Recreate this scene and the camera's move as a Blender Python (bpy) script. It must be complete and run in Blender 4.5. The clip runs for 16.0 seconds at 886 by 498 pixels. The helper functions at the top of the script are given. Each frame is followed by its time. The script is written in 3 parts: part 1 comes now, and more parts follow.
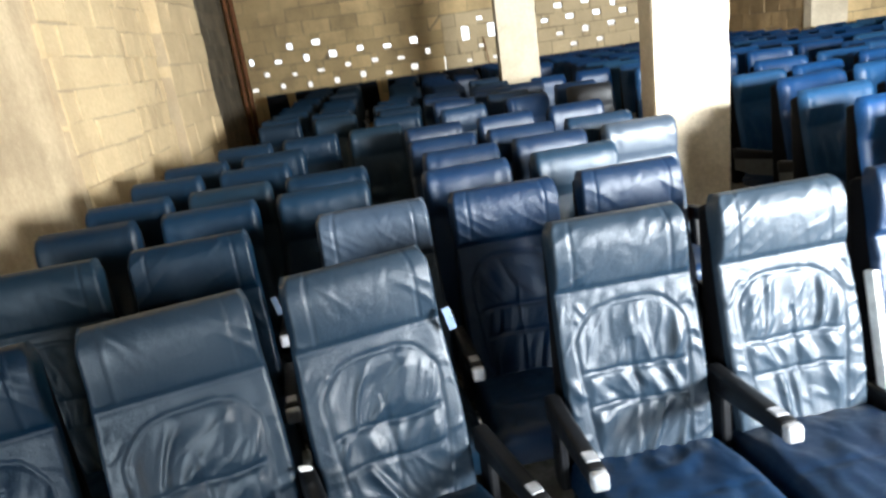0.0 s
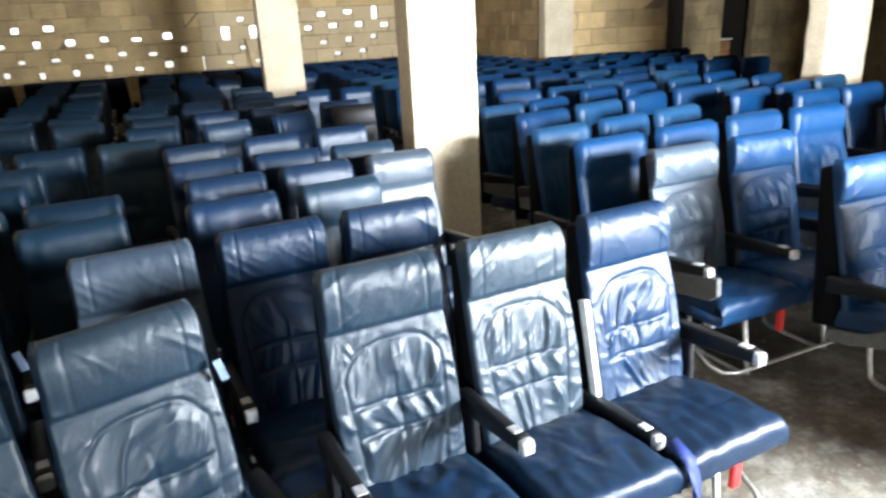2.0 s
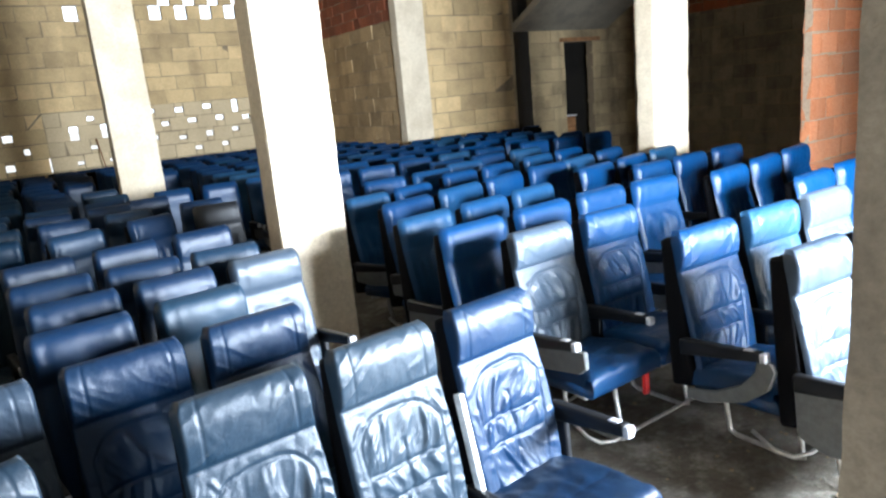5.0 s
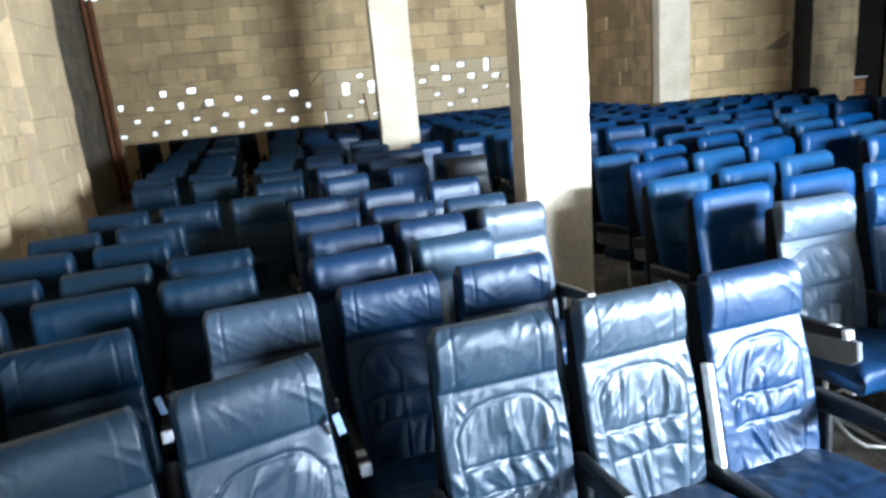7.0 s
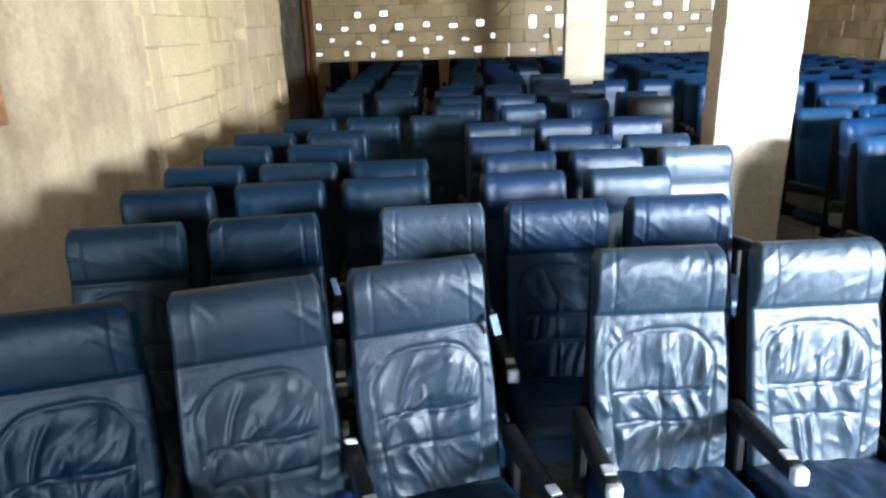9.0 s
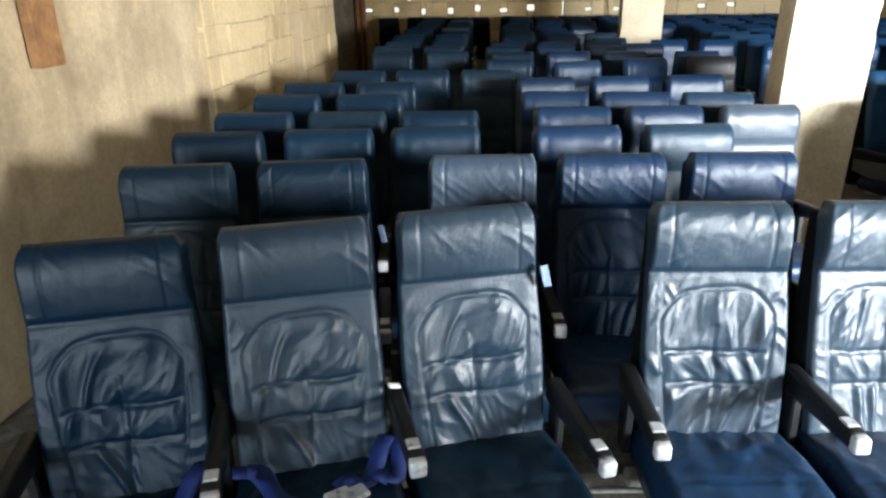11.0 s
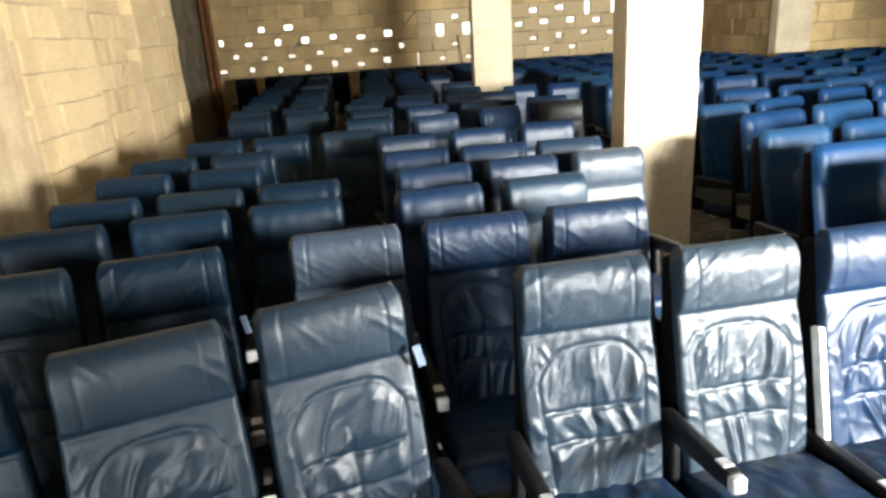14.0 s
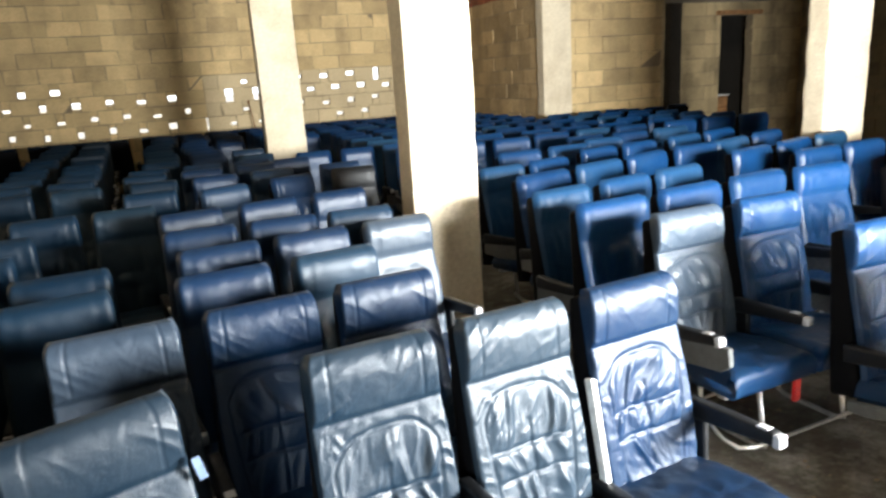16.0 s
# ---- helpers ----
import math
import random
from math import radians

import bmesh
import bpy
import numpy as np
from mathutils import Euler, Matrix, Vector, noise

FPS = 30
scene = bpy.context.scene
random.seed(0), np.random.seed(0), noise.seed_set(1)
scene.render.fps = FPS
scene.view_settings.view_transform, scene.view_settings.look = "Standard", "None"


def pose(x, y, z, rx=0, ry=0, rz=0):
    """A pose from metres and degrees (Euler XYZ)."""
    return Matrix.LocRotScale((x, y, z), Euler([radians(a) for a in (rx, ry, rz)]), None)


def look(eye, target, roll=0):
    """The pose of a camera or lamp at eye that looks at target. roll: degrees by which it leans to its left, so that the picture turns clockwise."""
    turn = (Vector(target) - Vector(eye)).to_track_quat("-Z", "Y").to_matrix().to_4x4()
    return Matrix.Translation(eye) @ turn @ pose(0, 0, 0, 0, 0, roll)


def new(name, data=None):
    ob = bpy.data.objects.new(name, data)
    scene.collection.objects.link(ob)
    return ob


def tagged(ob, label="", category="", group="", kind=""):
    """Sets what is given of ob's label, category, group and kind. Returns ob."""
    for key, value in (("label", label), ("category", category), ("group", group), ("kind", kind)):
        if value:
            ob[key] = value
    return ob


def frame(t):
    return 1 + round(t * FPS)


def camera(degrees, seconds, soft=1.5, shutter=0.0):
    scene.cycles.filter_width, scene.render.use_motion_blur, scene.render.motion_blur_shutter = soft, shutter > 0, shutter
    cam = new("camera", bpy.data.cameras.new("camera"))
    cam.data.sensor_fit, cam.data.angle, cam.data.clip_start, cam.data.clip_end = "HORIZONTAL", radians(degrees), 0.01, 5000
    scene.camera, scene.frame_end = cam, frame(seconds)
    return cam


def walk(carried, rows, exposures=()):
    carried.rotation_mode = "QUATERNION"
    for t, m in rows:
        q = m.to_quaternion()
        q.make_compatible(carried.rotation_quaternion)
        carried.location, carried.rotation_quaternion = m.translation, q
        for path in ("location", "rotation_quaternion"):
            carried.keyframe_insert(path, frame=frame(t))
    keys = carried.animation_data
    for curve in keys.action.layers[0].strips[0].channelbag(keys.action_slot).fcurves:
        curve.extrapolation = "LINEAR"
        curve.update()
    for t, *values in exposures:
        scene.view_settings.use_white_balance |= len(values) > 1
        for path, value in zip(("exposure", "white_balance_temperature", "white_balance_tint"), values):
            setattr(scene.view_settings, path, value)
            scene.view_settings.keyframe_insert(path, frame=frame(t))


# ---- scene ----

cam = camera(67.0, 16.0, soft=2.4, shutter=0.5)
# seconds, eye, target, lean
PATH = [
    (0, (0.015, 0.274, 1.639), (0.056, 2.187, 1.057), -8.2),
    (0.5, (0.013, 0.247, 1.8), (0.133, 2.109, 1.079), -4.6),
    (1, (-0.014, 0.196, 1.807), (0.146, 2.077, 1.146), -4.4),
    (1.5, (0.005, 0.192, 1.804), (0.464, 2.02, 1.135), -4.2),
    (2, (0.013, 0.194, 1.809), (0.715, 1.952, 1.164), -3.0),
    (2.5, (0.008, 0.209, 1.813), (0.866, 1.913, 1.214), -2.3),
    (3, (0.039, 0.21, 1.813), (1.078, 1.813, 1.221), -2.0),
    (3.2, (0.049, 0.22, 1.815), (1.151, 1.782, 1.227), -1.8),
    (5.3, (0.078, 0.184, 1.897), (1.127, 1.827, 1.453), -5.5),
    (5.5, (0.078, 0.2, 1.89), (1.11, 1.854, 1.442), -5.2),
    (6, (0.033, 0.203, 1.897), (0.865, 1.974, 1.482), -6.2),
    (6.5, (0.008, 0.188, 1.89), (0.607, 2.05, 1.471), -7.3),
    (7, (0.001, 0.196, 1.858), (0.416, 2.088, 1.362), -5.1),
    (7.5, (-0.018, 0.185, 1.819), (0.227, 2.079, 1.226), -4.1),
    (8, (-0.058, 0.142, 1.771), (-0.123, 2.023, 1.097), -2.7),
    (8.5, (-0.072, 0.12, 1.768), (-0.189, 2.001, 1.101), -1.4),
    (9, (-0.045, 0.146, 1.778), (-0.112, 2.041, 1.142), -1.6),
    (9.5, (-0.053, 0.166, 1.783), (-0.048, 2.076, 1.191), -2.4),
    (10, (-0.058, 0.159, 1.743), (-0.223, 2.01, 1.005), -0.0),
    (10.2, (-0.065, 0.151, 1.713), (-0.284, 1.998, 0.978), -1.3),
    (12.3, (-0.074, 0.221, 1.726), (-0.12, 2.086, 1.007), -2.3),
    (12.5, (-0.058, 0.222, 1.742), (-0.078, 2.101, 1.058), -3.4),
    (13, (-0.054, 0.221, 1.763), (-0.043, 2.108, 1.1), -3.4),
    (13.5, (-0.036, 0.247, 1.776), (0.033, 2.129, 1.103), -3.9),
    (14, (-0.013, 0.274, 1.787), (0.144, 2.168, 1.166), -3.7),
    (14.5, (0.02, 0.288, 1.79), (0.368, 2.162, 1.183), -4.5),
    (15, (0.057, 0.302, 1.799), (0.587, 2.139, 1.214), -5.1),
    (15.5, (0.074, 0.311, 1.822), (0.683, 2.135, 1.274), -4.4),
    (16, (0.083, 0.299, 1.852), (0.801, 2.099, 1.359), -3.6),
]


EXPOSURES = [(0, 0.87, 6050, 7), (3, 0.85, 5850, 7), (5.5, 0.93, 5400, 7), (7, 0.88, 5200, 6), (9, 0.85, 5450, 6), (10.2, 0.74, 5600, 6), (12.5, 0.80, 6850, 6), (14.5, 0.81, 6650, 7), (16, 0.87, 6350, 7)]
walk(cam, [(t, look(eye, target, roll)) for t, eye, target, roll in PATH], EXPOSURES)

# ---------------- light ----------------
world = bpy.data.worlds.new("sky")
scene.world = world
world.use_nodes = True
wn = world.node_tree.nodes
sky = wn.new("ShaderNodeTexSky")
sky.sky_type = "NISHITA"
sky.sun_disc = False
sky.dust_density, sky.ozone_density = 4.0, 0.6
sky.sun_elevation, sky.sun_rotation = radians(45), radians(82)
world.node_tree.links.new(sky.outputs[0], wn["Background"].inputs[0])
wn["Background"].inputs[1].default_value = 0.08

sun = new("sun", bpy.data.lights.new("sun", "SUN"))
sun.data.energy, sun.data.angle, sun.data.color = 4.0, radians(0.5), (1.0, 0.95, 0.87)
sun.matrix_world = look((9, 1.2, 9), (0, 0, 0))

# lamp standing in for daylight through the unseen wide front opening
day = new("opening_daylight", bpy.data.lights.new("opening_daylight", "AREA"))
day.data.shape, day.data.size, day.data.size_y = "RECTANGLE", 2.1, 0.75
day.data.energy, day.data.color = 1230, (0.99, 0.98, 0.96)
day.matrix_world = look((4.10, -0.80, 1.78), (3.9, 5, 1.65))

# paler fill lamp added behind the camera, unseen, to lift the nearest seats
bay = new("bay_daylight", bpy.data.lights.new("bay_daylight", "AREA"))
bay.data.shape, bay.data.size, bay.data.size_y = "RECTANGLE", 0.9, 1.4
bay.data.energy, bay.data.color = 60, (0.88, 0.96, 1.0)
bay.matrix_world = look((-1.45, -1.55, 1.30), (-0.6, 5, 0.9))

# ---------------- materials ----------------
def material(name, rough=0.8, metal=0.0, spec=0.5):
    m = bpy.data.materials.new(name)
    m.use_nodes = True
    b = m.node_tree.nodes["Principled BSDF"]
    b.inputs["Roughness"].default_value = rough
    b.inputs["Metallic"].default_value = metal
    b.inputs["Specular IOR Level"].default_value = spec
    return m, m.node_tree, b


def tex(nt, scale, detail=4, rough=0.6, stretch=(1, 1, 1), kind="ShaderNodeTexNoise"):
    co = nt.nodes.new("ShaderNodeNewGeometry")
    mp = nt.nodes.new("ShaderNodeMapping")
    mp.inputs["Scale"].default_value = stretch
    nt.links.new(co.outputs["Position"], mp.inputs["Vector"])
    n = nt.nodes.new(kind)
    n.inputs["Scale"].default_value = scale
    n.inputs["Detail"].default_value = detail
    n.inputs["Roughness"].default_value = rough
    nt.links.new(mp.outputs[0], n.inputs["Vector"])
    return n.outputs[0]


def ramp(nt, src, stops):
    r = nt.nodes.new("ShaderNodeValToRGB")
    el = r.color_ramp.elements
    while len(el) < len(stops):
        el.new(0.5)
    for e, (p, c) in zip(el, stops):
        e.position, e.color = p, (*c, 1) if len(c) == 3 else c
    nt.links.new(src, r.inputs[0])
    return r.outputs[0]


def mix(nt, fac, a, b, mode="MIX"):
    m = nt.nodes.new("ShaderNodeMix")
    m.data_type, m.blend_type = "RGBA", mode
    for sock, v in ((m.inputs[0], fac), (m.inputs[6], a), (m.inputs[7], b)):
        if isinstance(v, (int, float)):
            sock.default_value = v
        elif isinstance(v, tuple):
            sock.default_value = (*v, 1)
        else:
            nt.links.new(v, sock)
    return m.outputs[2]


def bump(nt, b, src, strength, dist=0.01):
    n = nt.nodes.new("ShaderNodeBump")
    n.inputs["Strength"].default_value = strength
    n.inputs["Distance"].default_value = dist
    nt.links.new(src, n.inputs["Height"])
    nt.links.new(n.outputs[0], b.inputs["Normal"])


def masonry(name, dark, light, stain, stain_amount=0.5, rnd=True, bumpy=0.6, rough=0.92, vary=0.26):
    m, nt, b = material(name, rough)
    grain = tex(nt, 38, 6, 0.7)
    blot = tex(nt, 1.7, 5, 0.65)
    streak = tex(nt, 2.4, 4, 0.6, (1, 1, 0.18))
    col = ramp(nt, grain, [(0.3, dark), (0.7, light)])
    if rnd:
        info = nt.nodes.new("ShaderNodeObjectInfo")
        isl = nt.nodes.new("ShaderNodeNewGeometry")
        add = nt.nodes.new("ShaderNodeMath")
        add.operation = "ADD"
        nt.links.new(info.outputs["Random"], add.inputs[0])
        nt.links.new(isl.outputs["Random Per Island"], add.inputs[1])
        fr = nt.nodes.new("ShaderNodeMath")
        fr.operation = "FRACT"
        nt.links.new(add.outputs[0], fr.inputs[0])
        tone = ramp(nt, fr.outputs[0], [(0.0, (1 - vary, 1 - vary, 1 - vary)), (1.0, (1 + vary * 0.4, 1 + vary * 0.38, 1 + vary * 0.33))])
        col = mix(nt, 1.0, col, tone, "MULTIPLY")
    f = ramp(nt, blot, [(0.45, (0, 0, 0)), (0.72, (stain_amount,) * 3)])
    col = mix(nt, f, col, stain)
    f2 = ramp(nt, streak, [(0.5, (0, 0, 0)), (0.75, (stain_amount * 0.8,) * 3)])
    col = mix(nt, f2, col, stain)
    nt.links.new(col, b.inputs["Base Color"])
    bump(nt, b, grain, bumpy, 0.012)
    return m


M_BLOCK = masonry("limestone_block", (0.57, 0.405, 0.190), (0.76, 0.58, 0.310), (0.20, 0.14, 0.08), 0.45)
M_BLOCK_SOFT = masonry("plaster_washed_block", (0.52, 0.395, 0.22), (0.67, 0.53, 0.315), (0.33, 0.24, 0.14), 0.5, vary=0.10)
M_BLOCK_WASH = masonry("cement_washed_block", (0.52, 0.40, 0.225), (0.69, 0.56, 0.355), (0.40, 0.31, 0.19), 0.4, vary=0.12)
# much darker block; on the east wall the colour carries the shade
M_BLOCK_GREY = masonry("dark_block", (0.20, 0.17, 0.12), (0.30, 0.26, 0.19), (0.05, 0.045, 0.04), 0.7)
M_MORTAR = masonry("mortar", (0.20, 0.15, 0.09), (0.33, 0.26, 0.165), (0.16, 0.12, 0.08), 0.5, False)
M_MORTAR_SOFT = masonry("pale_wash_mortar", (0.35, 0.275, 0.17), (0.47, 0.375, 0.24), (0.28, 0.2, 0.12), 0.5, False)
M_PLASTER = masonry("lime_plaster", (0.44, 0.345, 0.215), (0.60, 0.485, 0.31), (0.24, 0.175, 0.105), 0.8, False, 0.5)
M_CONCRETE = masonry("pale_concrete", (0.56, 0.48, 0.35), (0.76, 0.67, 0.51), (0.36, 0.28, 0.18), 0.55, False, 0.7)
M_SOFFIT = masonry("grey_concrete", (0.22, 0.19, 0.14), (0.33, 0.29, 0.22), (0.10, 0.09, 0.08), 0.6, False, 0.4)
M_CLAY = masonry("orange_clay_brick", (0.40, 0.135, 0.05), (0.57, 0.225, 0.095), (0.44, 0.29, 0.18), 0.3, vary=0.3)
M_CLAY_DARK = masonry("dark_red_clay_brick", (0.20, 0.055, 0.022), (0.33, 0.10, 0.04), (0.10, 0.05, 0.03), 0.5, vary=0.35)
M_BLOCK_ROUGH = masonry("weathered_brown_block", (0.34, 0.235, 0.115), (0.56, 0.41, 0.22), (0.17, 0.115, 0.06), 0.6, vary=0.32)
# near-black that paints in shade: unlit passage and a pillar's shadow strip
M_SHADE_BLACK = masonry("shade_black_concrete", (0.014, 0.012, 0.009), (0.034, 0.028, 0.020), (0.008, 0.007, 0.006), 0.7, False)
M_RENDER = masonry("brown_cement_render", (0.20, 0.15, 0.095), (0.33, 0.255, 0.17), (0.10, 0.075, 0.05), 0.6, False, 0.5)
# dark blotches mix some soot with the shade of this corner
M_SOOT_SHADE = masonry("soot_and_shade_block", (0.44, 0.335, 0.18), (0.62, 0.49, 0.28), (0.04, 0.03, 0.02), 0.55)


def floor_material():
    m, nt, b = material("dusty_concrete_floor", 0.75)
    a, g, d, p = tex(nt, 1.1, 7, 0.7), tex(nt, 60, 5, 0.7), tex(nt, 9, 8, 0.75), tex(nt, 3.2, 6, 0.7)
    col = ramp(nt, a, [(0.36, (0.035, 0.028, 0.02)), (0.52, (0.12, 0.105, 0.08)), (0.64, (0.31, 0.30, 0.27))])
    col = mix(nt, ramp(nt, p, [(0.50, (0, 0, 0)), (0.64, (0.75, 0.75, 0.75))]), col, (0.05, 0.04, 0.026))
    col = mix(nt, ramp(nt, d, [(0.50, (0, 0, 0)), (0.68, (0.6, 0.6, 0.6))]), col, (0.31, 0.30, 0.27))
    col = mix(nt, 0.5, col, ramp(nt, g, [(0.3, (0.35, 0.35, 0.35)), (0.7, (1.4, 1.4, 1.4))]), "MULTIPLY")
    nt.links.new(col, b.inputs["Base Color"])
    bump(nt, b, d, 0.8, 0.03)
    return m


M_FLOOR = floor_material()


def leather_material(name, low, high, faded, spec=0.5):
    """Creased hide: colour varies by seat and by scuffs, gloss by wear."""
    m, nt, b = material(name, 0.45, 0.0, spec)
    info = nt.nodes.new("ShaderNodeObjectInfo")
    grain, scuff, wear = tex(nt, 160, 4, 0.6), tex(nt, 6, 5, 0.7), tex(nt, 26, 5, 0.7)
    col = ramp(nt, info.outputs["Random"], [(0.0, low), (0.7, high), (1.0, faded)])
    col = mix(nt, ramp(nt, scuff, [(0.45, (0, 0, 0)), (0.8, (0.45, 0.45, 0.45))]), col, faded)
    nt.links.new(col, b.inputs["Base Color"])
    rough = mix(nt, 0.4, ramp(nt, scuff, [(0.3, (0.34,) * 3), (0.75, (0.50,) * 3)]), ramp(nt, wear, [(0.3, (0.30,) * 3), (0.7, (0.56,) * 3)]))
    nt.links.new(rough, b.inputs["Roughness"])
    b.inputs["Specular Tint"].default_value = (0.95, 0.975, 1.0, 1)
    crease, fold = tex(nt, 30, 6, 0.75, (1, 1, 0.6)), tex(nt, 9, 3, 0.6, (1.6, 1.6, 0.8))
    h = mix(nt, 0.2, mix(nt, 0.4, crease, fold), grain)
    bump(nt, b, h, 0.6, 0.0075)
    return m


# left hides darker, right bluer: fall of light is partly put into the colours
M_LEATHER = leather_material("dim_navy_leather", (0.0010, 0.0080, 0.018), (0.0015, 0.013, 0.031), (0.005, 0.015, 0.026), 0.29)
M_LEATHER_MID = leather_material("half_lit_navy_leather", (0.0012, 0.0095, 0.029), (0.0018, 0.0165, 0.052), (0.007, 0.023, 0.044), 0.40)
# greyer, paler base paints in the daylight sheen on the front benches
M_LEATHER_SHEEN = leather_material("sheen_grey_leather", (0.0055, 0.0145, 0.026), (0.008, 0.020, 0.036), (0.020, 0.034, 0.050), 0.56)
M_LEATHER_BLUE = leather_material("lit_blue_leather", (0.0012, 0.0165, 0.056), (0.0018, 0.027, 0.092), (0.010, 0.040, 0.084), 0.36)
M_LEATHER_GREY = leather_material("worn_and_lit_grey_leather", (0.016, 0.026, 0.042), (0.024, 0.038, 0.060), (0.050, 0.066, 0.086))


def plain(name, col, rough, metal=0.0, var=0.25, scale=25, spec=0.5):
    m, nt, b = material(name, rough, metal, spec)
    n = tex(nt, scale, 5, 0.65)
    c = ramp(nt, n, [(0.3, tuple(v * (1 - var) for v in col)), (0.7, tuple(min(1, v * (1 + var)) for v in col))])
    nt.links.new(c, b.inputs["Base Color"])
    nt.links.new(ramp(nt, n, [(0.3, (max(0.05, rough - 0.1),) * 3), (0.7, (min(1, rough + 0.1),) * 3)]), b.inputs["Roughness"])
    return m


M_SHELL = plain("black_seat_shell", (0.004, 0.004, 0.005), 0.85, spec=0.08)
M_ARM = plain("dark_grey_plastic", (0.006, 0.0065, 0.008), 0.45, spec=0.3)
M_PANEL = plain("grey_side_panel", (0.10, 0.105, 0.105), 0.45)
M_CAP = plain("silver_end_cap", (0.50, 0.51, 0.54), 0.32, 0.3)
M_METAL = plain("aluminium_tube", (0.62, 0.62, 0.60), 0.35, 0.8)
M_RED = plain("red_strap", (0.55, 0.02, 0.02), 0.5)
M_WHITE = plain("white_cloth_strip", (0.8, 0.8, 0.78), 0.6)
M_BELT = plain("blue_belt_webbing", (0.008, 0.022, 0.13), 0.6)
M_COVER = plain("black_cover", (0.010, 0.012, 0.016), 0.5)
M_WOOD = plain("weathered_timber", (0.30, 0.15, 0.06), 0.8, 0, 0.5, 9)
M_RUST = plain("rusty_steel", (0.20, 0.08, 0.03), 0.85, 0, 0.5, 14)
M_EARTH = masonry("pale_dry_earth", (0.46, 0.43, 0.37), (0.60, 0.57, 0.50), (0.22, 0.19, 0.15), 0.5, False)


def haze_material():
    m = bpy.data.materials.new("white_haze")
    m.use_nodes = True
    nt = m.node_tree
    e = nt.nodes.new("ShaderNodeEmission")
    c = ramp(nt, tex(nt, 0.01, 3), [(0.3, (0.92, 0.95, 1.0)), (0.7, (1.0, 1.0, 1.0))])
    nt.links.new(c, e.inputs["Color"])
    e.inputs["Strength"].default_value = 1.7
    nt.links.new(e.outputs[0], nt.nodes["Material Output"].inputs[0])
    return m


M_HAZE = haze_material()

# ---------------- mesh helpers ----------------
def mesh_of(name, bm, mat, smooth=False):
    me = bpy.data.meshes.new(name)
    bm.normal_update()
    bm.to_mesh(me)
    bm.free()
    me.materials.append(mat)
    if smooth:
        me.polygons.foreach_set("use_smooth", [True] * len(me.polygons))
    return me


def raw_mesh(name, verts, faces, mat, smooth=False):
    me = bpy.data.meshes.new(name)
    me.from_pydata(verts, [], faces)
    me.update()
    me.materials.append(mat)
    if smooth:
        me.polygons.foreach_set("use_smooth", [True] * len(me.polygons))
    return me


def child(name, me, parent, m=None, label=""):
    ob = new(name, me)
    ob.parent = parent
    if m is not None:
        ob.matrix_basis = m
    return tagged(ob, label)


def box_data(verts, faces, lo, hi, jig=0.0, rng=random):
    n = len(verts)
    j = lambda: rng.uniform(-jig, jig)
    for z in (lo[2], hi[2]):
        for x, y in ((lo[0], lo[1]), (hi[0], lo[1]), (hi[0], hi[1]), (lo[0], hi[1])):
            verts.append((x + j(), y + j(), z + j()))
    faces += [tuple(n + i for i in f) for f in ((3, 2, 1, 0), (4, 5, 6, 7), (0, 1, 5, 4), (1, 2, 6, 5), (2, 3, 7, 6), (3, 0, 4, 7))]


def box_bm(lo, hi, bevel=0.0, seg=2):
    bm = bmesh.new()
    bmesh.ops.create_cube(bm, size=1)
    c, s = [(a + b) / 2 for a, b in zip(lo, hi)], [b - a for a, b in zip(lo, hi)]
    for v in bm.verts:
        v.co = Vector((c[0] + v.co.x * s[0], c[1] + v.co.y * s[1], c[2] + v.co.z * s[2]))
    if bevel:
        bmesh.ops.bevel(bm, geom=bm.edges[:], offset=bevel, segments=seg, affect="EDGES", profile=0.6)
    return bm


def tube(name, points, r, mat, sides=8):
    """A bent tube along points."""
    pts = [Vector(p) for p in points]
    verts, faces = [], []
    for i, p in enumerate(pts):
        d = (pts[min(i + 1, len(pts) - 1)] - pts[max(i - 1, 0)]).normalized()
        u = d.cross(Vector((1, 0, 0)) if abs(d.x) < 0.9 else Vector((0, 1, 0))).normalized()
        w = d.cross(u)
        for k in range(sides):
            a = 2 * math.pi * k / sides
            verts.append(p + r * (math.cos(a) * u + math.sin(a) * w))
    for i in range(len(pts) - 1):
        for k in range(sides):
            a, b = i * sides + k, i * sides + (k + 1) % sides
            faces.append((a, b, b + sides, a + sides))
    faces.append(tuple(range(sides - 1, -1, -1)))
    faces.append(tuple(range((len(pts) - 1) * sides, len(pts) * sides)))
    return raw_mesh(name, verts, faces, mat, True)


def structure(name, me, label, category):
    return tagged(new(name, me), label, category, kind="structure")

# ---------------- setting ----------------
WEST, FAR, NICHE, EAST, TOP = -2.2, 15.0, 11.4, 13.2, 5.8


def floor_mesh():
    nx, ny = 120, 100
    verts, faces = [], []
    for j in range(ny + 1):
        for i in range(nx + 1):
            x, y = WEST - 1.6 + (EAST + 1.9 - WEST) * i / nx, -1.9 + (FAR + 2.4) * j / ny
            h = 0.012 * noise.noise((x * 1.3, y * 1.3, 0)) + 0.006 * noise.noise((x * 5, y * 5, 3)) - 0.012
            verts.append((x, y, h))
    for j in range(ny):
        for i in range(nx):
            a = j * (nx + 1) + i
            faces.append((a, a + 1, a + nx + 2, a + nx + 1))
    return raw_mesh("floor", verts, faces, M_FLOOR, True)


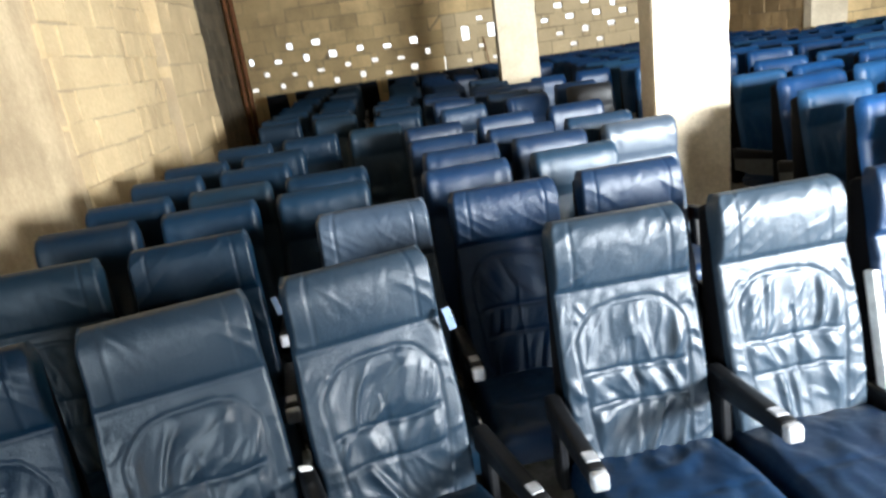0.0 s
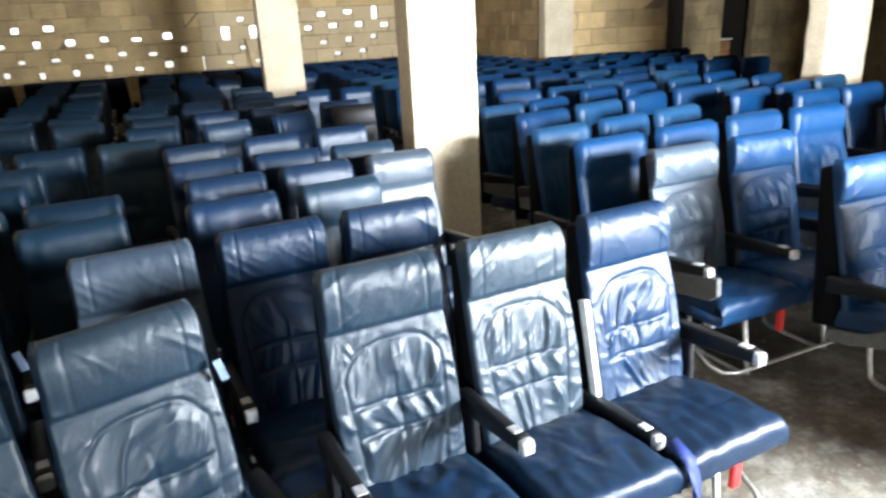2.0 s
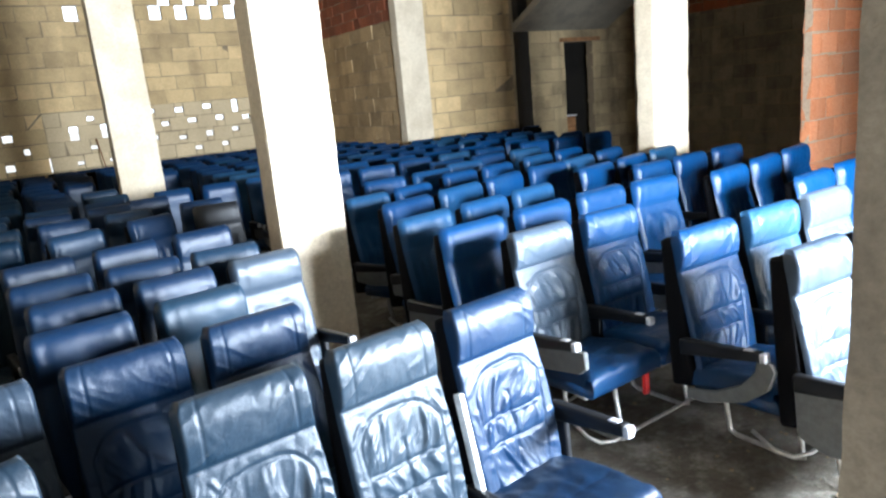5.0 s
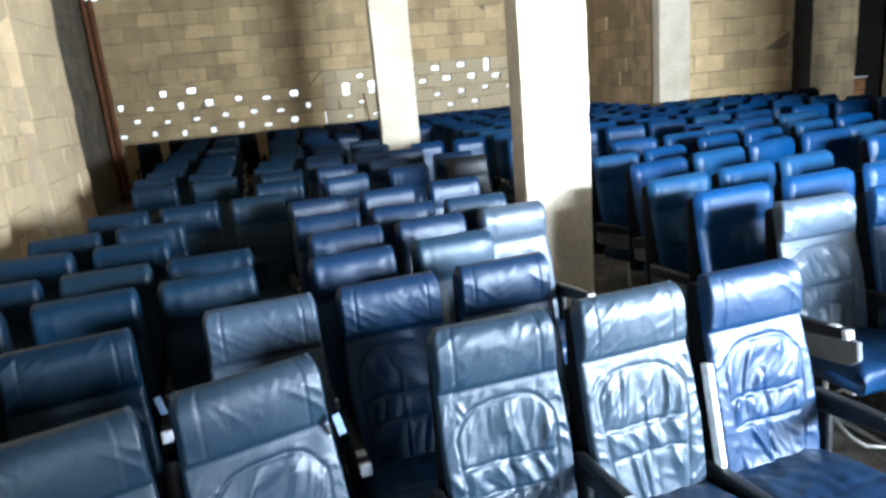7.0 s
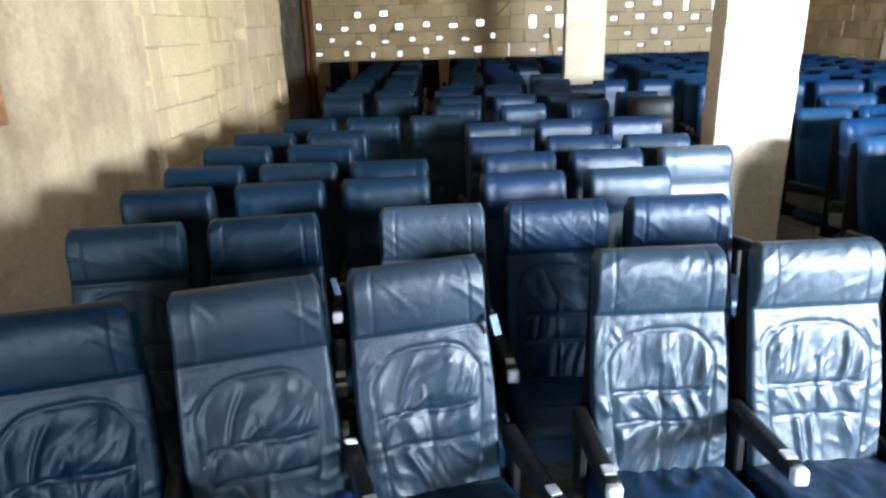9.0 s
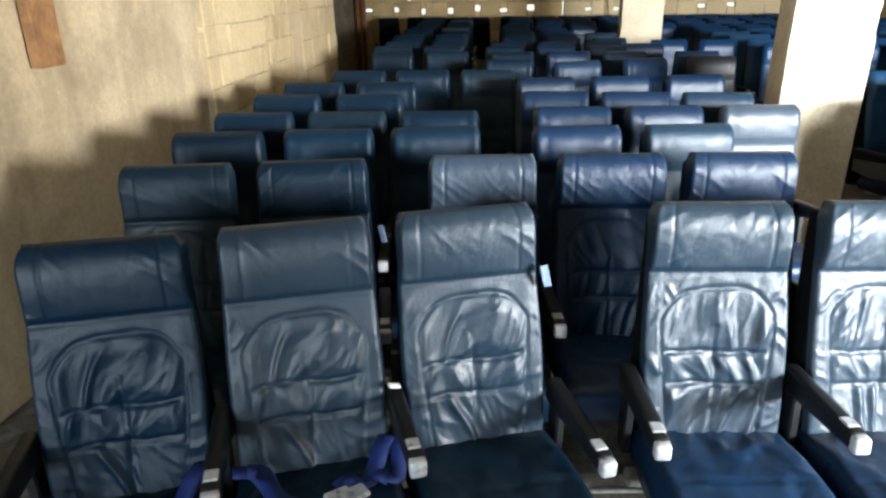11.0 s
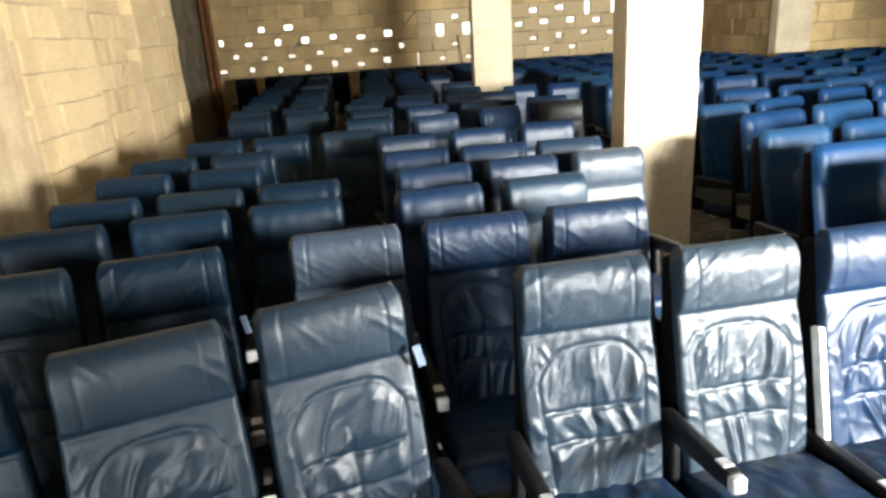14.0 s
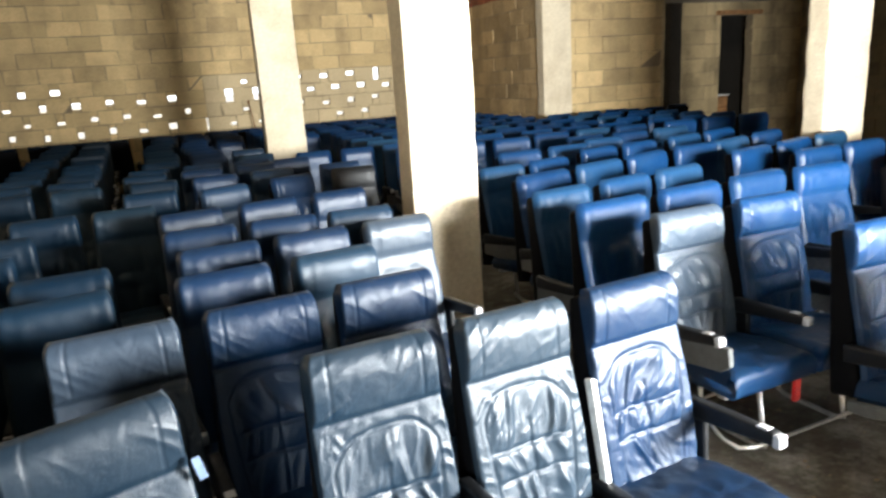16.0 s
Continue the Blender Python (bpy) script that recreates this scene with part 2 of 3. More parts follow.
structure("floor", floor_mesh(), "dusty grey concrete floor with dirt and dark stains", "floor")
structure("ground", mesh_of("ground", box_bm((-400, -400, -0.5), (400, 400, -0.06)), M_EARTH), "pale dry earth outside the building", "ground")
structure("backdrop", mesh_of("backdrop", box_bm((-390, 380, -0.3), (390, 384, 160)), M_HAZE), "hazy white sky far beyond the pierced wall", "backdrop")
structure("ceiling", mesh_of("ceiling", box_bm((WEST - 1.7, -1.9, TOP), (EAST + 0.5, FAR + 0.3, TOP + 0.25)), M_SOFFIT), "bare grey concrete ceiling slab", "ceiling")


def slab(name, lo, hi, mat, label, category="wall"):
    return structure(name, mesh_of(name, box_bm(lo, hi, 0.008, 1), mat), label, category)


class Masonry:
    """Blocks laid in courses on a wall. along: wall direction in plan; face: towards the room."""

    def __init__(self, name, label, origin, along, face, mat, mortar=None, thick=0.2, category="wall"):
        self.o, self.a, self.f, self.thick, self.mat, self.name = Vector(origin), Vector(along), Vector(face), thick, mat, name
        self.cells, self.blocks = ([], []), []
        self.rng = random.Random(len(name) * 7 + int(origin[1] * 10))
        self.mortar, self.gap = mortar or M_MORTAR, 0.006
        self.inset = 0.0
        self.label, self.category = label, category

    def place(self, verts, faces, u0, u1, z0, z1, d0, d1, jig):
        n = len(verts)
        box_data(verts, faces, (u0, d0, z0), (u1, d1, z1), jig, self.rng)
        for i in range(n, len(verts)):
            u, d, z = verts[i]
            verts[i] = tuple(self.o + self.a * u - self.f * d + Vector((0, 0, z)))

    def block(self, u0, u1, z0, z1, gap=0.006, mortar=True):
        if mortar:
            self.place(self.cells[0], self.cells[1], u0 + self.inset, u1, z0, z1, 0.012, self.thick - 0.012, 0)
        gap = max(gap, self.gap)
        self.blocks.append((u0 + gap, u1 - gap, z0 + gap, z1 - gap))

    def finish(self, near=None, limit=290, piece="block"):
        wall = structure(self.name, raw_mesh(self.name, *self.cells, self.mortar), self.label, self.category)
        order = sorted(self.blocks, key=near) if near else self.blocks
        for u0, u1, z0, z1 in order[:limit]:
            v, f = [], []
            out = self.rng.uniform(-0.006, 0.006)
            self.place(v, f, u0, u1, z0, z1, out, self.thick, 0.009)
            child(piece, raw_mesh(piece, v, f, self.mat), wall)
        if order[limit:]:
            v, f = [], []
            for u0, u1, z0, z1 in order[limit:]:
                self.place(v, f, u0, u1, z0, z1, self.rng.uniform(-0.006, 0.006), self.thick, 0.009)
            tagged(child("more_" + piece + "s", raw_mesh("more_" + piece + "s", v, f, self.mat), wall), kind="stuff")
        return wall


def courses(w, u0, u1, z0, z1, length, height, small=None, big=None):
    """Running bond. small(k, u, z): an open joint at the right end of a block; big: a block left out."""
    k, z = 0, z0
    while z < z1 - 0.03:
        top = min(z + height, z1)
        u = u0 - (length / 2 if k % 2 else 0)
        while u < u1 - 0.01:
            n = u + length * w.rng.choice((1, 1, 1, 0.98, 1.02))
            a, b = max(u, u0), min(n, u1)
            if b - a > 0.04:
                hole = small(k, b, z) if small else None
                if big and big(k, (a + b) / 2, z):
                    w.block(a, a + (b - a) * 0.54, z, top)
                elif hole:
                    wd, lo, hi = hole
                    w.block(a, b - wd, z, top)
                    if lo > 0.01:
                        w.block(b - wd, b, z, z + lo, 0.003)
                    if z + hi < top - 0.01:
                        w.block(b - wd, b, z + hi, top, 0.003)
                else:
                    w.block(a, b, z, top)
            u = n
        z = top
        k += 1


# far wall: pierced limestone blocks
hr = random.Random(5)


def pierced(k, u, z):
    x = u - 3.6
    if x > 2.6:
        if not (2.2 < x < 5.6 and 1.05 < z < 2.1) or hr.random() < 0.1:
            return None
        if x > 4.5 and z > 1.85:
            return (0.13, 0.0, 0.26)
        lo = hr.uniform(0.08, 0.15)
        return (hr.uniform(0.13, 0.19), lo, lo + hr.uniform(0.07, 0.11))
    if x > 0.75:
        if 1.4 < x < 2.3 and 1.05 < z < 2.0:
            return (0.16, 0.0, 0.26) if 1.6 < z < 1.75 else (0.12, 0.08, 0.15)
        return None
    if not (-3.3 < x and 0.8 < z < 2.1) or (z < 1.0 and hr.random() < 0.45) or (z > 1.9 and hr.random() < 0.4):
        return None
    if x > 0.2 and z > 1.8:
        return (0.14, 0.0, 0.27)
    lo = hr.uniform(0.03, 0.10)
    return (hr.uniform(0.10, 0.17), lo, lo + hr.uniform(0.065, 0.125))


def openwork(k, u, z):
    x = u - 3.6
    if 3.80 < z < 4.60:
        return x < 0.60 or 3.05 < x < 4.95 or (1.6 < x < 2.1 and z < 4.1)
    return False


w = Masonry("wall_north", "cream limestone block wall pierced by small daylight holes", (-3.6, FAR, 0), (1, 0, 0), (0, -1, 0), M_BLOCK, thick=0.12)
courses(w, 0, 4.57, 0, 2.2, 0.57, 0.275, pierced)
courses(w, 0, 10.22, 2.2, 3.85, 0.57, 0.275)
courses(w, 0, 10.22, 3.85, 4.675, 0.50, 0.275, None, openwork)
courses(w, 0, 10.22, 4.675, TOP, 0.57, 0.28125)
w.finish(lambda b: abs((b[2] + b[3]) / 2 - 2.2))
w = Masonry("wall_north_washed", "paler lime-washed block wall with small daylight holes", (-3.6, FAR, 0), (1, 0, 0), (0, -1, 0), M_BLOCK_WASH, thick=0.12)
courses(w, 4.57, 10.22, 0, 2.2, 0.57, 0.275, pierced)
w.finish()

# side wall of the deep recess, with brick infill on top
w = Masonry("wall_recess", "rough brown limestone block wall closing the deep recess", (6.62, NICHE + 0.02, 0), (0, 1, 0), (-1, 0, 0), M_BLOCK_ROUGH)
courses(w, 0, FAR - NICHE - 0.02, 0, 3.3, 0.5, 0.275)
w.finish()
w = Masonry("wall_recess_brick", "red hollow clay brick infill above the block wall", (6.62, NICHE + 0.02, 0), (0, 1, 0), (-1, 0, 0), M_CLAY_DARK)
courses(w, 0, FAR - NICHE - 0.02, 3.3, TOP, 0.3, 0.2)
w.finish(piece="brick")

# nearer end wall with the doorway and a corner dark from soot and painted shade
w = Masonry("wall_niche", "cream limestone block wall with dark joints", (6.82, NICHE, 0), (1, 0, 0), (0, -1, 0), M_BLOCK)
courses(w, 0.3, 2.62, 0, TOP, 0.62, 0.305)
w.finish(lambda b: abs(b[2] - 2))
w = Masonry("wall_niche_sooty", "block wall with soot and painted shade in its blotches, round a dark doorway", (9.44, NICHE, 0), (1, 0, 0), (0, -1, 0), M_SOOT_SHADE)
courses(w, 0, 1.5, 0, TOP, 0.55, 0.275)
courses(w, 1.5, 2.38, 2.75, TOP, 0.55, 0.275)
courses(w, 2.38, EAST + 0.15 - 9.44, 0, TOP, 0.55, 0.275)
w.finish(lambda b: b[0])

# box added behind the doorway; its near-black colour stands for missing light
slab("passage_back", (10.6, NICHE + 2.0, 0), (12.6, NICHE + 2.2, TOP), M_SHADE_BLACK, "end wall of the passage behind the doorway, its shade put into the black colour")
slab("passage_side", (10.6, NICHE + 0.2, 0), (10.8, NICHE + 2.0, TOP), M_SHADE_BLACK, "side wall of the passage, its shade put into the black colour")
slab("passage_side_2", (12.0, NICHE + 0.2, 0), (12.2, NICHE + 2.0, TOP), M_SHADE_BLACK, "side wall of the passage, its shade put into the black colour")
slab("passage_ceiling", (10.6, NICHE + 0.2, 3.0), (12.2, NICHE + 2.1, 3.2), M_SHADE_BLACK, "ceiling of the passage, its shade put into the black colour", "ceiling")

# right-hand wall, its shade put into the dark block colour
w = Masonry("wall_east", "block wall with its deep shade put into the grey-brown colour", (EAST, -0.7, 0), (0, 1, 0), (-1, 0, 0), M_BLOCK_GREY)
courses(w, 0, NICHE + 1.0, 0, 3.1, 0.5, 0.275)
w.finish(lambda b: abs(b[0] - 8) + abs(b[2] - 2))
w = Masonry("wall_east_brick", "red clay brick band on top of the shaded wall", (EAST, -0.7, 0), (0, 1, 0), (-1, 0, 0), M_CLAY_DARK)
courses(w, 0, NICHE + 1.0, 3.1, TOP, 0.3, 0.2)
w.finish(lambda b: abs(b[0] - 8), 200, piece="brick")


def rough_pillar(name, x0, x1, y0, y1, label, mat=M_CONCRETE, seed=1, top=TOP, chip=0.012):
    """Cast concrete post with uneven, chipped arrises."""
    nz, n = 90, 10
    verts, faces = [], []
    ring = [(x0 + (x1 - x0) * i / n, y0) for i in range(n)] + [(x1, y0 + (y1 - y0) * i / n) for i in range(n)]
    ring += [(x1 - (x1 - x0) * i / n, y1) for i in range(n)] + [(x0, y1 - (y1 - y0) * i / n) for i in range(n)]
    cx, cy = (x0 + x1) / 2, (y0 + y1) / 2
    for k in range(nz + 1):
        z = top * k / nz
        for i, (x, y) in enumerate(ring):
            p = Vector((x * 3, y * 3, z * 3 + seed * 11))
            d = 0.006 * noise.noise(p) + 0.004 * noise.noise(p * 4)
            if i % n == 0:
                d -= 0.006 + chip * 2.2 * max(0, noise.noise((seed + i, z * 4.5, 2)) - 0.12)
            v = Vector((x - cx, y - cy, 0)).normalized()
            verts.append((x + v.x * d, y + v.y * d, z))
    m = len(ring)
    for k in range(nz):
        for i in range(m):
            a, b = k * m + i, k * m + (i + 1) % m
            faces.append((a, b, b + m, a + m))
    faces.append(tuple(range(nz * m, nz * m + m)))
    return structure(name, raw_mesh(name, verts, faces, mat), label, "pillar")


rough_pillar("pillar_1", 1.64, 2.15, 4.70, 4.97, "pale cast concrete pillar with chipped edges among the seats", seed=1)
rough_pillar("pillar_2", 1.38, 1.93, 9.85, 10.12, "pale cast concrete pillar deep inside the hall", seed=2)
rough_pillar("pillar_3", 6.27, 6.87, 5.20, 5.46, "rough concrete pillar with a broken edge", seed=5, chip=0.035)
rough_pillar("pilaster_north", 6.60, 7.20, 11.18, 11.42, "board-marked concrete pilaster on the block wall", seed=4)
# added dark strip that paints in the shadow band of pillar_3
rough_pillar("pilaster_sooty", 9.50, 9.78, 11.22, 11.40, "black strip beside the doorway standing in for a pillar's shadow", M_SHADE_BLACK, seed=7)

# left wall
def wall_plaster():
    ny, nz = 60, 50
    verts, faces = [], []
    for k in range(nz + 1):
        for j in range(ny + 1):
            y, z = -1.65 + (4.78 + 1.65) * j / ny, TOP * k / nz
            verts.append((WEST + 0.012 * noise.noise((y * 1.5, z * 1.5, 7)) + 0.004 * noise.noise((y * 6, z * 6, 1)), y, z))
    for k in range(nz):
        for j in range(ny):
            a = k * (ny + 1) + j
            faces.append((a, a + ny + 1, a + ny + 2, a + 1))
    n = len(verts)
    box_data(verts, faces, (WEST - 0.3, -1.65, 0), (WEST - 0.03, 4.78, TOP))
    return raw_mesh("wall_west", verts, faces, M_PLASTER, True)


structure("wall_west", wall_plaster(), "stained cream lime-plastered wall beside the seats", "wall")
w = Masonry("wall_west_pier", "cream block pier projecting from the plastered wall", (WEST + 0.05, 4.76, 0), (0, 1, 0), (1, 0, 0), M_BLOCK_SOFT, M_MORTAR_SOFT, thick=0.35)
courses(w, 0, 1.16, 0, TOP, 0.40, 0.21)
w.finish(lambda b: abs(b[2] - 1.4), piece="block")
sl = random.Random(3)
w = Masonry("wall_west_slits", "recessed block wall with open slits between blocks", (WEST - 0.1, 5.92, 0), (0, 1, 0), (1, 0, 0), M_BLOCK_SOFT, M_MORTAR_SOFT)
courses(w, 0, 1.22, 0, TOP, 0.2, 0.21, lambda k, u, z: (0.02, 0.03, 0.19) if 1.2 < z < 2.4 and sl.random() < 0.6 else None)
w.finish(lambda b: abs(b[2] - 1.4), piece="block")
w = Masonry("wall_west_pilaster", "cream stone pilaster in the side wall", (WEST, 7.14, 0), (0, 1, 0), (1, 0, 0), M_BLOCK_SOFT, M_MORTAR_SOFT, thick=1.25)
courses(w, 0, 1.36, 0, TOP, 0.68, 0.3)
w.finish(lambda b: abs(b[2] - 1.4), piece="block")
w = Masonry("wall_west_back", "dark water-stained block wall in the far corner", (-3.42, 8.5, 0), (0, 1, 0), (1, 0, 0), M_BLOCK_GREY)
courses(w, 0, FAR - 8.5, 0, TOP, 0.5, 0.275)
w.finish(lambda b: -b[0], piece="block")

# front: the camera's bay; unseen walls frame the tall doorway's daylight to its right
rough_pillar("pier_entrance", 1.2, 1.5, -1.6, 0.715, "brown cement-rendered pier at the end of the entrance wall", M_RENDER, seed=9)
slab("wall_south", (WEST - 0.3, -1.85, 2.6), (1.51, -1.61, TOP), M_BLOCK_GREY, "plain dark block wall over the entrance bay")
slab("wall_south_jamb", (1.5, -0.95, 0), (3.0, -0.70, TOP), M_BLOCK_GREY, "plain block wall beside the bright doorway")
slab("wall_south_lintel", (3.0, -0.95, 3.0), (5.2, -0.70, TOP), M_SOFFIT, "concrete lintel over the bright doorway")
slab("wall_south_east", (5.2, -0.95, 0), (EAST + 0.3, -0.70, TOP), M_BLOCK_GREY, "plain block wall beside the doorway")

# unseen pier, added to shade the brick cross wall from the lamp
rough_pillar("pier_entrance_2", 5.3, 5.6, -0.695, 1.2, "unseen brown pier added to keep doorway light off the brick wall", M_RENDER, seed=12)

# orange brick pier
w = Masonry("wall_cross_brick", "orange hollow clay brick cross wall with rough mortar", (6.98, 3.85, 0), (1, 0, 0), (0, -1, 0), M_CLAY, masonry("brick_mortar", (0.24, 0.17, 0.11), (0.40, 0.31, 0.22), (0.3, 0.25, 0.2), 0.3, False), thick=0.1)
w.gap, w.inset = 0.008, 0.006
courses(w, 0, EAST - 6.98, 0, TOP, 0.31, 0.215)
w.finish(lambda b: b[0], piece="brick")
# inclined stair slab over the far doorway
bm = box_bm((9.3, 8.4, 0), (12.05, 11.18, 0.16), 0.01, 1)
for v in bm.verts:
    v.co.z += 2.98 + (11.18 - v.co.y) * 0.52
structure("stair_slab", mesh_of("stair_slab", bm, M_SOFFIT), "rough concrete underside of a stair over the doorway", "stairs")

# ---------------- seats ----------------
LEAN = 13.0


def back_surface(seed, nu, nv, flat=False):
    """Front skin of a backrest: rolled edges, headrest, arched quilted panel, wrinkles. x, y (out of the seat is -y), z along the back."""
    L, W, D = 0.76, 0.214, 0.078
    verts, faces = [], []
    so = Vector((seed * 3.7, seed * 1.9, seed * 5.3))
    for j in range(nv + 1):
        v = j / nv
        for i in range(nu + 1):
            u = -1 + 2 * i / nu
            au = abs(u)
            # rounded outline
            ex = max(0.0, (au - 0.93) / 0.07)
            et = max(0.0, (v - 0.875) / 0.125)
            roll = 1 - math.sqrt(max(0.0, 1 - min(1, ex * ex + et * et * 0.98)))
            half = W * (0.955 + 0.045 * math.sin(math.pi * min(1, v * 1.25)))
            if v > 0.90:
                half *= 1 - 0.08 * ((v - 0.90) / 0.10) ** 3
            x, z = half * u, L * v
            out = D * (1 - 0.32 * roll)
            # headrest cover with its folded lower edge
            st = min(1.0, max(0.0, (v - 0.73) / 0.022))
            out += (0.004 + 0.010 * math.sin(math.pi * min(1, max(0, v - 0.725) / 0.25))) * st * st * (3 - 2 * st) * (1 - ex)
            out -= 0.006 * math.exp(-((v - 0.727) / 0.010) ** 2) * (1 - ex)
            out += 0.18 * L * max(0.0, v - 0.715) * (1 - min(1, ex * ex + et * et)) ** 0.3
            # hollow worn into the middle
            out += (0.012 - 0.024 * (1 - min(1.0, (au / 0.8) ** 2))) * math.sin(math.pi * min(1, v / 0.72))
            # arched panel, narrower towards the seat
            side = 0.62 + 0.15 * min(1.0, v / 0.5)
            arch = 0.665 - 0.105 * (au / 0.76) ** 4 - 0.012 * u * (1 if seed % 2 else -1)
            dist = min(side - au, (arch - v) * 1.7)
            out -= 0.0055 * math.exp(-(dist / 0.012) ** 2) * (1 - ex)
            out += 0.0012 * math.exp(-((dist + 0.04) / 0.02) ** 2) * (1 - ex)
            if dist > 0:
                k = min(1, dist / 0.12)
                out += 0.006 * k
                for g, wd in ((0.41, 0.009), (0.28, 0.009)):
                    gg = g + 0.015 * noise.noise((u * 2, seed, 1))
                    out -= 0.009 * math.exp(-((v - gg) / wd) ** 2) * k
                if v < 0.52:
                    out -= 0.006 * math.exp(-((u + 0.05 * noise.noise((v * 5, seed, 0))) / 0.04) ** 2)
                band = 0 if v < 0.28 else 1 if v < 0.41 else 2
                shear = (-1.1, 1.3, -0.5, 0.8, 1.7, -1.5)[(seed + band) % 6]
                vb = (0.13, 0.335, 0.52)[band]
                warp = 0.6 * noise.noise(Vector((u * 1.5, v * 3.0, 4.7)) + so)
                q = Vector((u * (3.0, 3.6, 3.0)[band] + shear * (v - vb) * 2.5 + warp + band * 7.3, v * 2.6, 0.3)) + so
                r = 1 - abs(noise.noise(q)) * 3.0
                r2 = noise.noise(q * 2.7)
                r3 = max(0.0, 0.45 - abs(noise.noise(Vector((q.x * 1.25 + v * 7 * shear, q.y * 1.2, 5.1)) + so)) * 3.6)
                edge = min(1.0, abs(v - 0.28) / 0.05, abs(v - 0.41) / 0.05)
                out += (0.011 * max(-0.3, r) + 0.004 * r2 + 0.007 * r3) * k * (0.35 + 0.65 * edge)
            else:
                q = Vector((u * 2.5, v * 24 + 3 * noise.noise((u * 3, v * 4, seed)), 1.0)) + so
                out += (0.010 * max(0, noise.noise(q)) * min(1, au * 1.6) if v < 0.68 else 0.0012 * noise.noise(q)) * (1 - ex)
                q = Vector((u * 3.2 + v * 2.0 * (1 if seed % 2 else -1), v * 2.6, 2.0)) + so
                out += (0.0012 if v > 0.7 else 0.0025) * (abs(noise.noise(q)) * 2 - 0.5) * (1 - ex)
            if v > 0.745:
                q = Vector((u * 2.1 + (v - 0.86) * 9 * (1 if seed % 3 else -1), v * 3.0, 6.0)) + so
                out += 0.007 * max(0.0, 0.55 - abs(noise.noise(q)) * 3.2) * (1 - ex) * min(1.0, au * 1.5)
            # stitch lines on the headrest
            if v > 0.745:
                out -= 0.004 * math.exp(-((au - 0.70) / 0.02) ** 2)
            verts.append((x, -out, z))
    for j in range(nv):
        for i in range(nu):
            a = j * (nu + 1) + i
            faces.append((a, a + 1, a + nu + 2, a + nu + 1))
    return verts, faces


def backrest_mesh(seed, nu, nv, mat):
    return raw_mesh("backrest", *back_surface(seed, nu, nv), mat, True)


def shell_mesh():
    bm = box_bm((-0.221, -0.030, -0.03), (0.221, 0.105, 0.752), 0.022, 2)
    for v in bm.verts:
        t = v.co.z / 0.75
        if v.co.y > 0.03:
            v.co.y -= 0.045 * t
        if t > 0.9:
            v.co.y -= 0.030
            v.co.x *= 0.86
            v.co.z -= 0.022
    return mesh_of("back_shell", bm, M_SHELL, True)


def cushion_mesh(seed, nu, nv, mat):
    """Seat pad with a rolled front edge: closed skin, open underneath."""
    W, L, H = 0.232, 0.47, 0.115
    so = Vector((seed * 2.1, 9.0, seed * 4.4))
    verts, faces = [], []
    for j in range(nv + 1):
        s = j / nv
        # profile: down the front, over the nose, back along the top
        if s < 0.28:
            a = s / 0.28 * math.pi / 2
            y, z = -L - 0.012 * math.sin(a * 2) + 0.045 * (1 - math.cos(a)) ** 2, -H + 0.01 + (H - 0.01) * math.sin(a)
        else:
            y, z = -L + 0.045 + (L - 0.045) * (s - 0.28) / 0.72, 0.0
            z += 0.012 * math.sin(math.pi * (s - 0.28) / 0.72) - 0.02 * ((s - 0.28) / 0.72) ** 2
        for i in range(nu + 1):
            u = -1 + 2 * i / nu
            e = max(0, (abs(u) - 0.82) / 0.18)
            drop = 1 - math.sqrt(max(0, 1 - e * e))
            q = Vector((u * 2.4 + z * 8, y * 7 + 0.6 * noise.noise((u * 3, y * 4, seed)), 0)) + so
            wr = 0.006 * (1 - abs(noise.noise(q)) * 2.6) + 0.003 * (1 - abs(noise.noise(q * 2.2)) * 2)
            seam = -0.006 * math.exp(-((y + L * 0.62) / 0.008) ** 2)
            verts.append((W * u, y, max(-H, z + (wr + seam) * (1 - e) - drop * 0.07 * (1 if s > 0.28 else 0.3))))
    for j in range(nv):
        for i in range(nu):
            a = j * (nu + 1) + i
            faces.append((a, a + 1, a + nu + 2, a + nu + 1))
    n = len(verts)
    box_data(verts, faces, (-W * 0.97, -L + 0.02, -H - 0.01), (W * 0.97, -0.01, -0.06))
    return raw_mesh("cushion", verts, faces, mat, True)


def arm_mesh():
    bm = box_bm((-0.023, -0.322, -0.010), (0.023, 0.05, 0.040), 0.012)
    for v in bm.verts:
        if v.co.z < 0.01 and v.co.y > -0.2:
            v.co.z -= 0.03
    return mesh_of("armrest", bm, M_ARM, True)


ARM = arm_mesh()
CAP = mesh_of("end_cap", box_bm((-0.0215, -0.345, -0.012), (0.0215, -0.314, 0.034), 0.009), M_CAP, True)
BUCKLE = mesh_of("recline_button", box_bm((-0.017, -0.295, 0.035), (0.017, -0.250, 0.043), 0.003, 1), M_CAP)


def side_panel_mesh(prof):
    """Grey end panel under an aisle armrest."""
    bm = bmesh.new()
    a = [bm.verts.new((-0.014, y, z)) for y, z in prof]
    b = [bm.verts.new((0.014, y, z)) for y, z in prof]
    bm.faces.new(a)
    bm.faces.new(b[::-1])
    for i in range(len(prof)):
        k = (i + 1) % len(prof)
        bm.faces.new((a[k], a[i], b[i], b[k]))
    bmesh.ops.recalc_face_normals(bm, faces=bm.faces[:])
    bmesh.ops.bevel(bm, geom=bm.edges[:], offset=0.005, segments=1, affect="EDGES")
    return mesh_of("side_panel", bm, M_PANEL)


